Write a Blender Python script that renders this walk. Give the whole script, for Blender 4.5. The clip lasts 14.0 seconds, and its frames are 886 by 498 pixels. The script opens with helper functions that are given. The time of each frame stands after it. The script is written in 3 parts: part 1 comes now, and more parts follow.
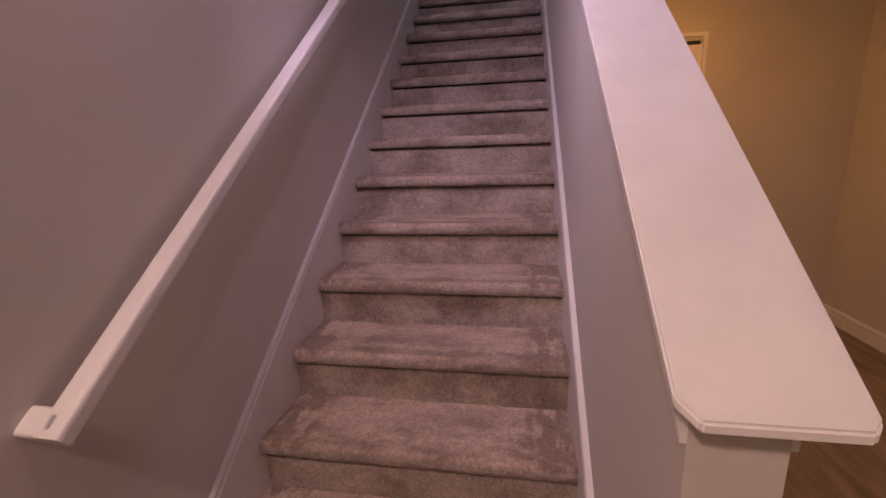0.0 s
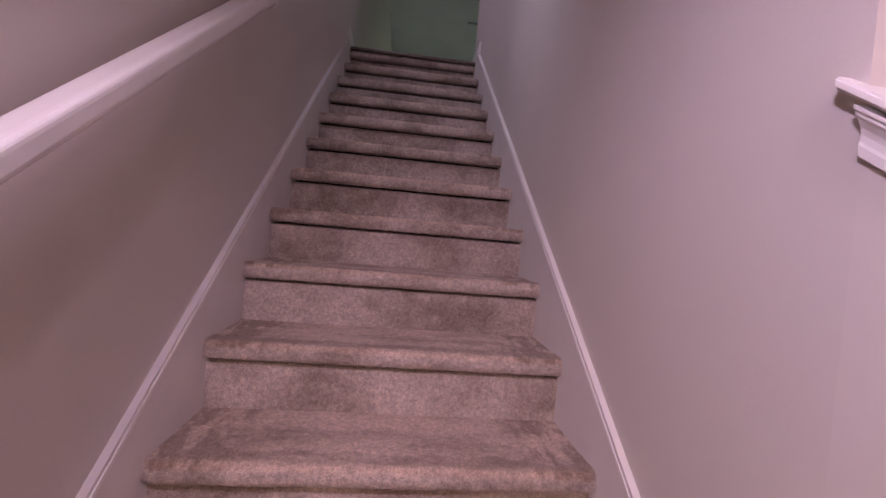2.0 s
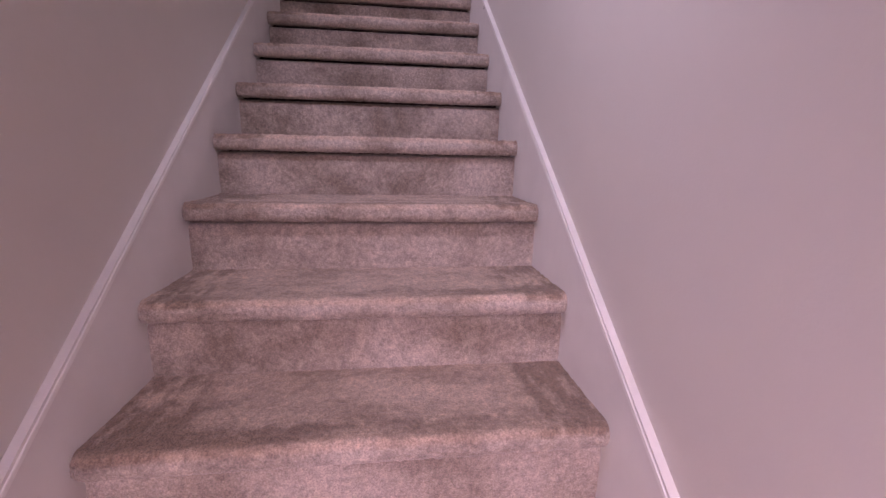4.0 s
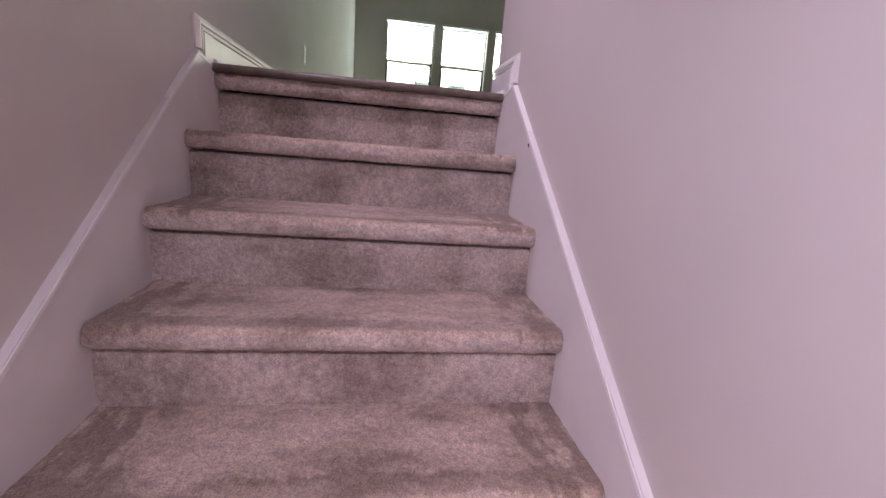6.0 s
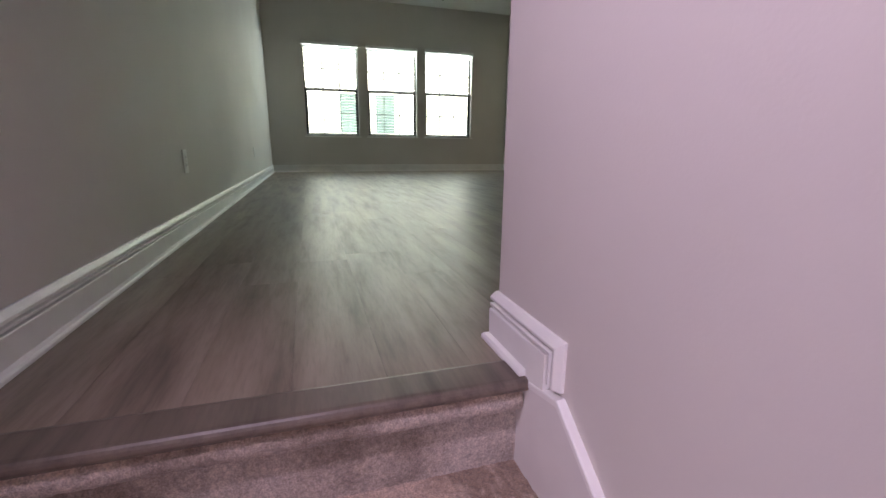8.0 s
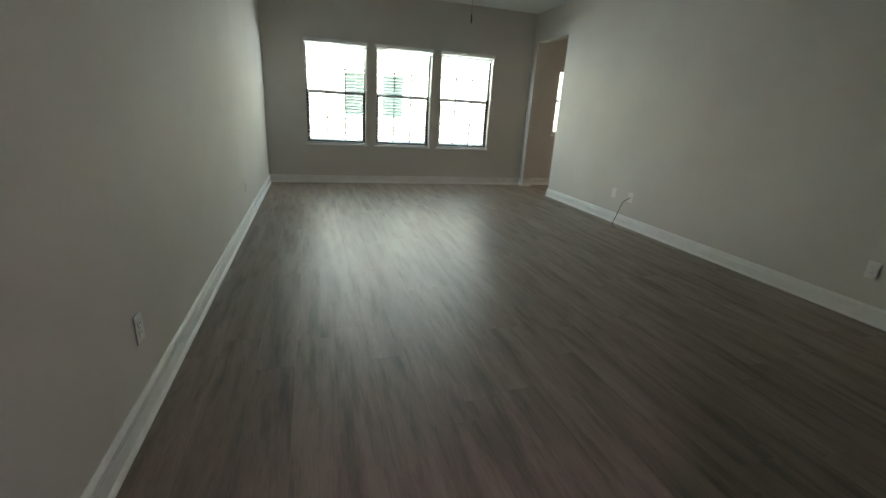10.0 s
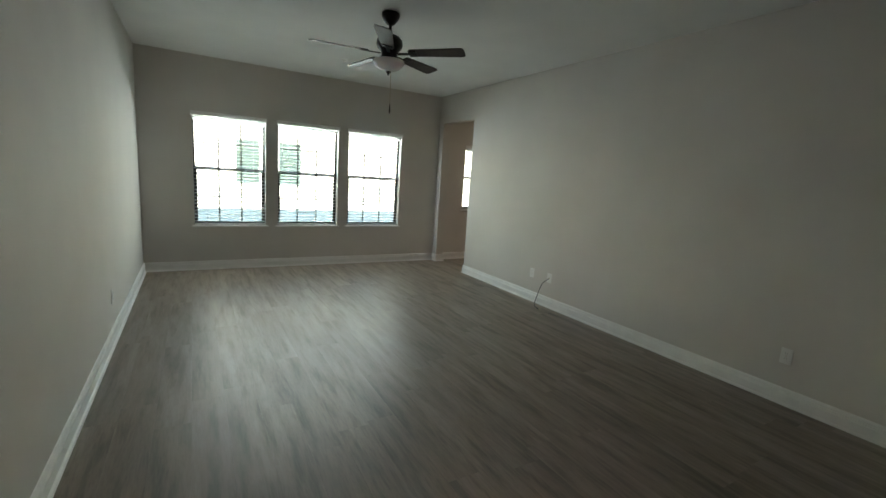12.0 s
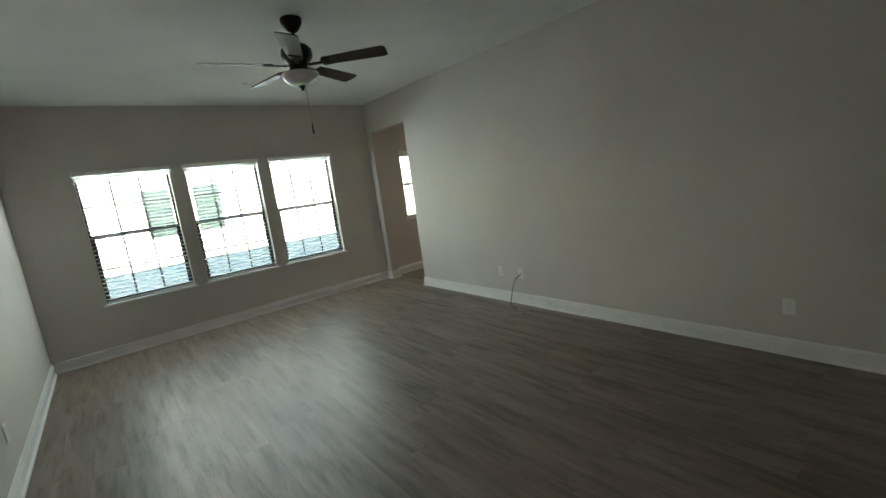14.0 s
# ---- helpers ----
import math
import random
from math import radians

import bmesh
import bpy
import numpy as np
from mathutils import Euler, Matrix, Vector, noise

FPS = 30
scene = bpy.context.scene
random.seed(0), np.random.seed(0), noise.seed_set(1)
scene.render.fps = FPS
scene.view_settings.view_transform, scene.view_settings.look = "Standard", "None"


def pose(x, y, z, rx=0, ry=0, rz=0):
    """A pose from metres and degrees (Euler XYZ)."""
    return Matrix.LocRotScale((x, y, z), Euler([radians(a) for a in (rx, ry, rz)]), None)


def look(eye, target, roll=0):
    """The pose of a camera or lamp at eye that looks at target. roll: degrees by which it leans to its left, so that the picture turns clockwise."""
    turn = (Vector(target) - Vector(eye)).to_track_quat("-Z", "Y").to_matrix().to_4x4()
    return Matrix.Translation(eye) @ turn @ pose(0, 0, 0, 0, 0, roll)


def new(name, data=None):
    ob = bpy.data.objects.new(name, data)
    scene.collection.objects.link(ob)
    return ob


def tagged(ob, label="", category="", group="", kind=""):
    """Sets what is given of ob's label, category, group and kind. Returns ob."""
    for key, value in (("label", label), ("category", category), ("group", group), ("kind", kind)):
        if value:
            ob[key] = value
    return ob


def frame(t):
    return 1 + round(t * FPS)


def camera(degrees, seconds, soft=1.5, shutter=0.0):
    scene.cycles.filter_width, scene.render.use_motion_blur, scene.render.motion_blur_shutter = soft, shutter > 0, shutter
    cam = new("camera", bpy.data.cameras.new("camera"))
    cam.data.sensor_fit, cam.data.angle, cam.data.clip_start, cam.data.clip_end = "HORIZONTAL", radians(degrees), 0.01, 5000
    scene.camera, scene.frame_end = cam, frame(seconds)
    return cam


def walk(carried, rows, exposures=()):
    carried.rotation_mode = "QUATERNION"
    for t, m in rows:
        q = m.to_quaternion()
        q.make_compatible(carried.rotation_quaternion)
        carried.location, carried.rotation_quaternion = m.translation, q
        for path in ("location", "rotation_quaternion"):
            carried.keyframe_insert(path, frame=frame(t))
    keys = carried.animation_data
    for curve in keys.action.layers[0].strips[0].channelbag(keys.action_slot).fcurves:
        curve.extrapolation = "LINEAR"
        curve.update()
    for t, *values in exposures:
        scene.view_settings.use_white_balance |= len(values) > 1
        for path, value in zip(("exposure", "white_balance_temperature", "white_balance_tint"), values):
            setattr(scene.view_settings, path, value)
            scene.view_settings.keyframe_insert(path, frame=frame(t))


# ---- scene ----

cam = camera(92.0, 14.0)
PATH = [
    (0, (0.79, -0.828, 1.113), (0.456, 1.09, 0.655), -1.9),
    (0.5, (0.618, -0.609, 1.146), (0.772, 1.353, 0.79), -2.2),
    (1, (0.553, -0.321, 1.158), (0.906, 1.615, 0.807), -0.1),
    (1.5, (0.533, 0.052, 1.297), (0.692, 2.037, 1.113), 6.1),
    (2, (0.476, 0.305, 1.486), (0.689, 2.293, 1.435), 4.9),
    (2.2, (0.463, 0.369, 1.543), (0.762, 2.345, 1.472), 4.2),
    (4.3, (0.544, 1.383, 2.147), (0.799, 3.315, 1.699), 0.6),
    (4.5, (0.538, 1.455, 2.209), (0.819, 3.39, 1.789), 0.7),
    (5, (0.6, 1.666, 2.4), (0.815, 3.635, 2.12), 1.3),
    (5.5, (0.567, 1.885, 2.55), (0.776, 3.855, 2.278), 0.3),
    (6, (0.541, 2.104, 2.669), (0.854, 4.028, 2.22), 4.8),
    (6.5, (0.517, 2.354, 2.852), (0.81, 4.296, 2.476), 2.8),
    (7, (0.529, 2.573, 3.046), (0.982, 4.474, 2.62), 4.5),
    (7.5, (0.533, 2.808, 3.184), (0.892, 4.728, 2.757), 0.6),
    (8, (0.585, 2.993, 3.32), (1.157, 4.853, 2.855), 0.5),
    (8.2, (0.602, 3.083, 3.384), (1.114, 4.966, 2.947), 0.3),
    (10.3, (0.64, 3.871, 4.13), (1.212, 5.683, 3.504), 3.7),
    (10.5, (0.596, 3.937, 4.144), (1.176, 5.771, 3.596), 1.6),
    (11, (0.689, 4.076, 4.284), (1.438, 5.866, 3.801), 3.7),
    (11.5, (0.696, 4.17, 4.339), (1.624, 5.891, 3.918), 7.2),
    (12, (0.57, 4.28, 4.338), (1.571, 5.98, 4.009), 3.8),
    (12.5, (0.509, 4.381, 4.455), (1.551, 6.033, 4.023), 0.0),
    (13, (0.516, 4.426, 4.385), (1.619, 6.064, 4.07), -5.3),
    (13.5, (0.591, 4.562, 4.373), (1.711, 6.184, 4.035), -4.4),
    (14, (0.689, 4.753, 4.427), (1.9, 6.309, 4.092), -7.6),
]
walk(cam, [(t, look(eye, target, roll)) for t, eye, target, roll in PATH],
     [(0.0, 2.3), (1.0, 2.45), (2.2, 2.95), (4.3, 4.05), (5.5, 4.15), (7.0, 4.42), (8.2, 4.1), (10.3, 4.25), (14.0, 4.1)])

# ---- plan, in metres ----
R, D = 0.187, 0.2463            # rise and going of a step
W = 0.966                       # between the skirt boards
XL, XW = -0.016, 0.982          # faces of the two stair walls
TOP = 15                        # the riser that carries the landing
Y0 = TOP * D                    # landing edge
ZF = TOP * R + 0.073            # upper floor
ZG = -2 * R + 0.05              # lower floor
YF = 10.875                     # window wall
XR = 4.234                      # living room's long wall
ZC = ZF + 2.793                 # upper ceiling
YC = Y0 + 0.149                 # corner where the stair wall ends
CAPY0, CAPY1 = -0.405, 0.735     # half wall
HX, HY = 3.25, 2.915            # lower hall
OPY0, OPY1, OPZ = 9.826, 10.74, ZF + 2.354
SLOPE = R / D

# ---- world and light ----
world = bpy.data.worlds.new("world")
scene.world = world
world.use_nodes = True
wn = world.node_tree.nodes
sky = wn.new("ShaderNodeTexSky")
sky.sky_type, sky.sun_disc = "NISHITA", False
sky.sun_elevation, sky.sun_rotation = radians(48), radians(200)
sky.air_density, sky.dust_density = 1.0, 3.0
wn["Background"].inputs["Strength"].default_value = 0.15
world.node_tree.links.new(sky.outputs[0], wn["Background"].inputs["Color"])

sun = new("sun", bpy.data.lights.new("sun", "SUN"))
sun.data.energy, sun.data.angle, sun.data.color = 0.9, radians(12), (1.0, 0.96, 0.9)
sun.matrix_world = look((0, 0, 30), (5, 14, 8))


def lamp(name, place, watts, color, size):
    ob = new(name, bpy.data.lights.new(name, "AREA"))
    ob.data.shape, ob.data.size, ob.data.energy, ob.data.color = "DISK", size, watts, color
    ob.matrix_world = Matrix.Translation(place)
    return ob


# added stair fills, static stand-ins for a carried lamp: place, aim, cone, power, tint; the first hangs on the header,
# the others on the long wall
STAIR_FILLS = [((0.60, -0.45, 2.60), (0.60, 0.85, 0.75), 110, 4.8, (0.97, 0.66, 0.90)),
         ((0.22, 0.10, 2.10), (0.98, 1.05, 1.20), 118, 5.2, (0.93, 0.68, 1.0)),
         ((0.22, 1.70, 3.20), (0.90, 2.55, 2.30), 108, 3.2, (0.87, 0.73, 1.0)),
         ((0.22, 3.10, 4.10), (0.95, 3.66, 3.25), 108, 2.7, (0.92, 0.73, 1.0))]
# unseen fill over the stair foot, added to light the lower steps
lamp("stair_foot_fill", (0.25, -1.7, 2.36), 6.0, (1.0, 0.65, 0.55), 0.28)
for at, aim, cone, power, tint in STAIR_FILLS:
    ob = new("stair_fill", bpy.data.lights.new("stair_fill", "SPOT"))
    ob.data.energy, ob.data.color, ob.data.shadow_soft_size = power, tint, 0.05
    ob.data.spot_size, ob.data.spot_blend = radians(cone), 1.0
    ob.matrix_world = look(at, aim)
lamp("hall_light", (1.75, 1.9, 2.36), 2.5, (1.0, 0.42, 0.11), 0.28)
# thin lamps at the window heads, added as extra skylight for the room
for wx0, wx1 in ((0.567, 1.462), (1.618, 2.497), (2.653, 3.538)):
    ob = lamp("window_light", (0, 0, 0), 0.52, (0.84, 0.98, 1.0), 0.8)
    ob.data.shape, ob.data.size, ob.data.size_y = "RECTANGLE", wx1 - wx0 - 0.06, 0.02
    ob.matrix_world = look(((wx0 + wx1) / 2, YF + 0.012, ZF + 2.038), ((wx0 + wx1) / 2, YF - 1.0, ZF + 1.1))
lamp("side_room_light", (6.0, 9.2, ZC - 0.12), 0.62, (1.0, 0.84, 0.64), 0.28)


# ---- materials ----
def material(name, color, rough=0.5, metal=0.0):
    m = bpy.data.materials.new(name)
    m.use_nodes = True
    n = m.node_tree.nodes
    b = n["Principled BSDF"]
    b.inputs["Base Color"].default_value = (*color, 1)
    b.inputs["Roughness"].default_value = rough
    b.inputs["Metallic"].default_value = metal
    return m, n, m.node_tree.links, b


def coords(n, l, scale=(1, 1, 1), which="Object"):
    c, mp = n.new("ShaderNodeTexCoord"), n.new("ShaderNodeMapping")
    mp.inputs["Scale"].default_value = scale
    l.new(c.outputs[which], mp.inputs[0])
    return mp


def tex_noise(n, l, src, scale, detail=2.0, rough=0.5):
    t = n.new("ShaderNodeTexNoise")
    t.inputs["Scale"].default_value, t.inputs["Detail"].default_value = scale, detail
    t.inputs["Roughness"].default_value = rough
    l.new(src.outputs[0], t.inputs["Vector"])
    return t


def ramp(n, l, src, stops):
    r = n.new("ShaderNodeValToRGB")
    while len(r.color_ramp.elements) < len(stops):
        r.color_ramp.elements.new(0.5)
    for e, (at, c) in zip(r.color_ramp.elements, stops):
        e.position, e.color = at, (*c, 1)
    l.new(src, r.inputs[0])
    return r


def mixed(n, l, a, b, fac, mode="MIX"):
    x = n.new("ShaderNodeMix")
    x.data_type, x.blend_type = "RGBA", mode
    for sock, v in ((0, fac), (6, a), (7, b)):
        if hasattr(v, "links"):
            l.new(v, x.inputs[sock])
        elif sock == 0:
            x.inputs[0].default_value = v
        else:
            x.inputs[sock].default_value = (*v, 1)
    return x.outputs[2]


def bump(n, l, b, height, strength, dist, before=None):
    k = n.new("ShaderNodeBump")
    k.inputs["Strength"].default_value, k.inputs["Distance"].default_value = strength, dist
    l.new(height, k.inputs["Height"])
    if before:
        l.new(before.outputs[0], k.inputs["Normal"])
    l.new(k.outputs[0], b.inputs["Normal"])
    return k


def paint(name, color, rough, peel=0.25):
    """Rolled wall paint: faint blotches and an orange-peel relief."""
    m, n, l, b = material(name, color, rough)
    c = coords(n, l)
    blotch = tex_noise(n, l, c, 1.7, 3)
    dark = tuple(v * 0.95 for v in color)
    l.new(ramp(n, l, blotch.outputs[0], [(0.35, dark), (0.65, color)]).outputs[0], b.inputs["Base Color"])
    fine = tex_noise(n, l, c, 160, 2)
    coarse = tex_noise(n, l, c, 34, 2)
    k = bump(n, l, b, fine.outputs[0], peel * 0.8, 0.0012)
    bump(n, l, b, coarse.outputs[0], peel * 0.3, 0.002, k)
    rr = ramp(n, l, coarse.outputs[0], [(0.3, (rough - 0.05,) * 3), (0.7, (rough + 0.05,) * 3)])
    l.new(rr.outputs[0], b.inputs["Roughness"])
    return m


def satin(name, color, rough=0.35):
    """Brushed gloss paint on wood trim."""
    m, n, l, b = material(name, color, rough)
    c = coords(n, l)
    t = tex_noise(n, l, c, 9, 3)
    dark = tuple(v * 0.93 for v in color)
    l.new(ramp(n, l, t.outputs[0], [(0.3, dark), (0.7, color)]).outputs[0], b.inputs["Base Color"])
    f = tex_noise(n, l, c, 70, 2)
    bump(n, l, b, f.outputs[0], 0.12, 0.001)
    return m


def carpet_material():
    """Cut pile in taupe: tufts, flecks, and patches brushed one way or the other."""
    m, n, l, b = material("carpet", (0.3, 0.25, 0.22), 0.95)
    info = n.new("ShaderNodeObjectInfo")
    c = n.new("ShaderNodeTexCoord")
    off, add = n.new("ShaderNodeVectorMath"), n.new("ShaderNodeVectorMath")
    off.operation = "SCALE"
    cmb = n.new("ShaderNodeCombineXYZ")
    for i in range(3):
        l.new(info.outputs["Random"], cmb.inputs[i])
    off.inputs["Scale"].default_value = 23.0
    l.new(cmb.outputs[0], off.inputs[0])
    l.new(c.outputs["Object"], add.inputs[0])
    l.new(off.outputs[0], add.inputs[1])
    flat = n.new("ShaderNodeMapping")
    flat.inputs["Scale"].default_value = (1.0, 2.2, 1.2)
    l.new(add.outputs[0], flat.inputs[0])
    brushed = tex_noise(n, l, flat, 4.5, 4, 0.6)
    mottle = tex_noise(n, l, add, 34, 4, 0.7)
    clump = tex_noise(n, l, add, 95, 3, 0.65)
    tuft = tex_noise(n, l, add, 300, 2, 0.6)
    # pile shading put into colour: dark along the nose, swirls at each tread's ends
    sep = n.new("ShaderNodeSeparateXYZ")
    l.new(c.outputs["Object"], sep.inputs[0])

    def calc(op, a, b2=0.0):
        q = n.new("ShaderNodeMath")
        q.operation = op
        for i, v in enumerate((a, b2)):
            if hasattr(v, "links"):
                l.new(v, q.inputs[i])
            else:
                q.inputs[i].default_value = v
        return q.outputs[0]

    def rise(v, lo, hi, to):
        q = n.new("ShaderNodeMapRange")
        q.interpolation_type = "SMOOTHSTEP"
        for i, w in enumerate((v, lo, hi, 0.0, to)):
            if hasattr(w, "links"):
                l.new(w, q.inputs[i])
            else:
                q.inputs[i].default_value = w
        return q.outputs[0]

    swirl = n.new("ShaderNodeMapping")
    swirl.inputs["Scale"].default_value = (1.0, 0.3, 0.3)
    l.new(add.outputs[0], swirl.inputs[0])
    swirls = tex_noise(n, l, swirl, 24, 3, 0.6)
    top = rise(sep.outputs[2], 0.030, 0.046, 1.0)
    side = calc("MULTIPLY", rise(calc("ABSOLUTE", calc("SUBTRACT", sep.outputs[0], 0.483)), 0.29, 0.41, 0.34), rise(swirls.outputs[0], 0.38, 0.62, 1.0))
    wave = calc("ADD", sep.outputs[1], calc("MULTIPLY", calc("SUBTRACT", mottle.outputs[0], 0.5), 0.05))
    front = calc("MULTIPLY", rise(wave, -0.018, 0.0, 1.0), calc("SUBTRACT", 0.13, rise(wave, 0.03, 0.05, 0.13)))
    pile_shade = calc("MULTIPLY", top, calc("ADD", calc("MAXIMUM", side, front), -0.035))
    nap = calc("SUBTRACT", brushed.outputs[0], pile_shade)
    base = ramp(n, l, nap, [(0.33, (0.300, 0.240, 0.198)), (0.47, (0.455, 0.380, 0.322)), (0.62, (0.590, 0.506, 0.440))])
    x = base.outputs[0]
    for t, lo, hi in ((mottle, 0.86, 1.10), (clump, 0.78, 1.17), (tuft, 0.74, 1.20)):
        g = ramp(n, l, t.outputs[0], [(0.34, (lo, lo, lo * 1.02)), (0.66, (hi, hi, hi))])
        x = mixed(n, l, x, g.outputs[0], 1.0, "MULTIPLY")
    x = mixed(n, l, x, mixed(n, l, x, (1.10, 1.0, 0.91), 1.0, "MULTIPLY"), top)   # tread tops warmed: how light falls on their pile is put into colour
    l.new(x, b.inputs["Base Color"])
    k = bump(n, l, b, tuft.outputs[0], 0.8, 0.004)
    k = bump(n, l, b, clump.outputs[0], 0.8, 0.008, k)
    bump(n, l, b, mottle.outputs[0], 0.4, 0.010, k)
    b.inputs["Sheen Weight"].default_value = 0.2
    b.inputs["Sheen Roughness"].default_value = 0.5
    b.inputs["Specular IOR Level"].default_value = 0.1
    return m


def plank_material(name="plank_wood", tone=1.0):
    """Grey-brown vinyl plank, long soft grain, faintly embossed, with its own shade on each plank."""
    m, n, l, b = material(name, (0.2, 0.15, 0.12), 0.38)
    c, info = n.new("ShaderNodeTexCoord"), n.new("ShaderNodeObjectInfo")
    sh = n.new("ShaderNodeVectorMath")
    sh.operation = "SCALE"
    cmb = n.new("ShaderNodeCombineXYZ")
    for i in range(3):
        l.new(info.outputs["Random"], cmb.inputs[i])
    l.new(cmb.outputs[0], sh.inputs[0])
    sh.inputs["Scale"].default_value = 37.0
    add = n.new("ShaderNodeVectorMath")
    l.new(c.outputs["Object"], add.inputs[0])
    l.new(sh.outputs[0], add.inputs[1])
    mp = n.new("ShaderNodeMapping")
    mp.inputs["Scale"].default_value = (1.0, 0.11, 1.0)
    l.new(add.outputs[0], mp.inputs[0])
    cloud = tex_noise(n, l, mp, 7, 4, 0.55)
    wide = tex_noise(n, l, mp, 17, 5, 0.6)
    fine = tex_noise(n, l, mp, 120, 2, 0.6)
    t = tone
    base = ramp(n, l, cloud.outputs[0], [(0.30, (0.124 * t, 0.097 * t, 0.073 * t)), (0.5, (0.167 * t, 0.132 * t, 0.102 * t)), (0.7, (0.210 * t, 0.169 * t, 0.133 * t))])
    streak = ramp(n, l, wide.outputs[0], [(0.3, (0.52, 0.50, 0.48)), (0.5, (0.98, 0.98, 0.98)), (0.72, (1.20, 1.20, 1.20))])
    pores = ramp(n, l, fine.outputs[0], [(0.3, (0.86, 0.86, 0.86)), (0.55, (1.03, 1.03, 1.03))])
    x = mixed(n, l, base.outputs[0], streak.outputs[0], 1.0, "MULTIPLY")
    x = mixed(n, l, x, pores.outputs[0], 1.0, "MULTIPLY")
    own = ramp(n, l, info.outputs["Random"], [(0.0, (0.95, 0.94, 0.93)), (1.0, (1.05, 1.05, 1.06))])
    x = mixed(n, l, x, own.outputs[0], 1.0, "MULTIPLY")
    l.new(x, b.inputs["Base Color"])
    rr = ramp(n, l, wide.outputs[0], [(0.3, (0.46,) * 3), (0.7, (0.39,) * 3)])
    l.new(rr.outputs[0], b.inputs["Roughness"])
    b.inputs["Specular IOR Level"].default_value = 0.72
    bump(n, l, b, fine.outputs[0], 0.05, 0.0006)
    return m


def glass_material():
    m = bpy.data.materials.new("window_glass")
    m.use_nodes = True
    n, l = m.node_tree.nodes, m.node_tree.links
    n.clear()
    out, mix = n.new("ShaderNodeOutputMaterial"), n.new("ShaderNodeMixShader")
    clear, gloss = n.new("ShaderNodeBsdfTransparent"), n.new("ShaderNodeBsdfGlossy")
    clear.inputs[0].default_value = (0.96, 0.97, 0.84, 1)
    gloss.inputs["Roughness"].default_value = 0.02
    mix.inputs[0].default_value = 0.06
    l.new(clear.outputs[0], mix.inputs[1])
    l.new(gloss.outputs[0], mix.inputs[2])
    l.new(mix.outputs[0], out.inputs[0])
    return m


WALL = paint("wall_paint", (0.65, 0.615, 0.57), 0.78)
CEIL = paint("ceiling_paint", (0.87, 0.88, 0.86), 0.85, 0.5)
TRIM = satin("trim_paint", (0.87, 0.86, 0.83), 0.4)
SKIRT = satin("skirt_paint", (0.77, 0.75, 0.72), 0.42)
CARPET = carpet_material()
PLANK = plank_material(tone=1.3)
NOSE = plank_material("nose_wood", 0.8)
BRONZE, _n, _l, _b = material("dark_bronze", (0.022, 0.018, 0.016), 0.38, 0.6)
BLADE, _n, _l, _b = material("blade_wood", (0.035, 0.022, 0.018), 0.48)
_g = tex_noise(_n, _l, coords(_n, _l, (2, 30, 2)), 8, 4)
_l.new(ramp(_n, _l, _g.outputs[0], [(0.3, (0.022, 0.014, 0.012)), (0.7, (0.05, 0.034, 0.027))]).outputs[0], _b.inputs["Base Color"])
OPAL, _n, _l, _b = material("opal_glass", (0.85, 0.84, 0.80), 0.25)
_b.inputs["Transmission Weight"].default_value = 0.0
_b.inputs["Subsurface Weight"].default_value = 0.3
PLATE, _n, _l, _b = material("plate_plastic", (0.80, 0.79, 0.76), 0.35)
SLOT, _n, _l, _b = material("slot_dark", (0.03, 0.03, 0.03), 0.6)
BLIND, _n, _l, _b = material("blind_vinyl", (0.87, 0.88, 0.86), 0.45)
_t, _x = _n.new("ShaderNodeBsdfTranslucent"), _n.new("ShaderNodeMixShader")
_t.inputs[0].default_value, _x.inputs[0].default_value = (0.8, 0.82, 0.8, 1), 0.45
_l.new(_b.outputs[0], _x.inputs[1])
_l.new(_t.outputs[0], _x.inputs[2])
_l.new(_x.outputs[0], _n["Material Output"].inputs[0])
CORD, _n, _l, _b = material("cord", (0.75, 0.75, 0.72), 0.8)
CABLE, _n, _l, _b = material("cable_rubber", (0.03, 0.03, 0.033), 0.5)
STEEL, _n, _l, _b = material("brass_metal", (0.5, 0.42, 0.3), 0.3, 1.0)
FRAME = satin("bronze_frame", (0.03, 0.028, 0.027), 0.45)
GLASS = glass_material()
# coloured dark so the slots under the stair noses read as shade
CARCASS, _n, _l, _b = material("dark_carcass", (0.06, 0.045, 0.035), 0.8)
SIDING = satin("white_siding", (0.70, 0.72, 0.72), 0.7)
ROOF, _n, _l, _b = material("shingle", (0.30, 0.33, 0.36), 0.9)
_b.inputs["Specular IOR Level"].default_value = 0.1
_g = tex_noise(_n, _l, coords(_n, _l), 20, 4)
_l.new(ramp(_n, _l, _g.outputs[0], [(0.3, (0.028, 0.043, 0.062)), (0.7, (0.040, 0.058, 0.082))]).outputs[0], _b.inputs["Base Color"])
FARGLASS, _n, _l, _b = material("neighbour_glass", (0.085, 0.125, 0.135), 0.35)
# ground colour raised so it bounces light up to the room's ceiling
BOUNCE_GROUND, _n, _l, _b = material("bounce_ground", (0.42, 0.41, 0.39), 0.95)
_g = tex_noise(_n, _l, coords(_n, _l), 3, 5)
_l.new(ramp(_n, _l, _g.outputs[0], [(0.3, (0.50, 0.495, 0.48)), (0.7, (0.60, 0.59, 0.57))]).outputs[0], _b.inputs["Base Color"])


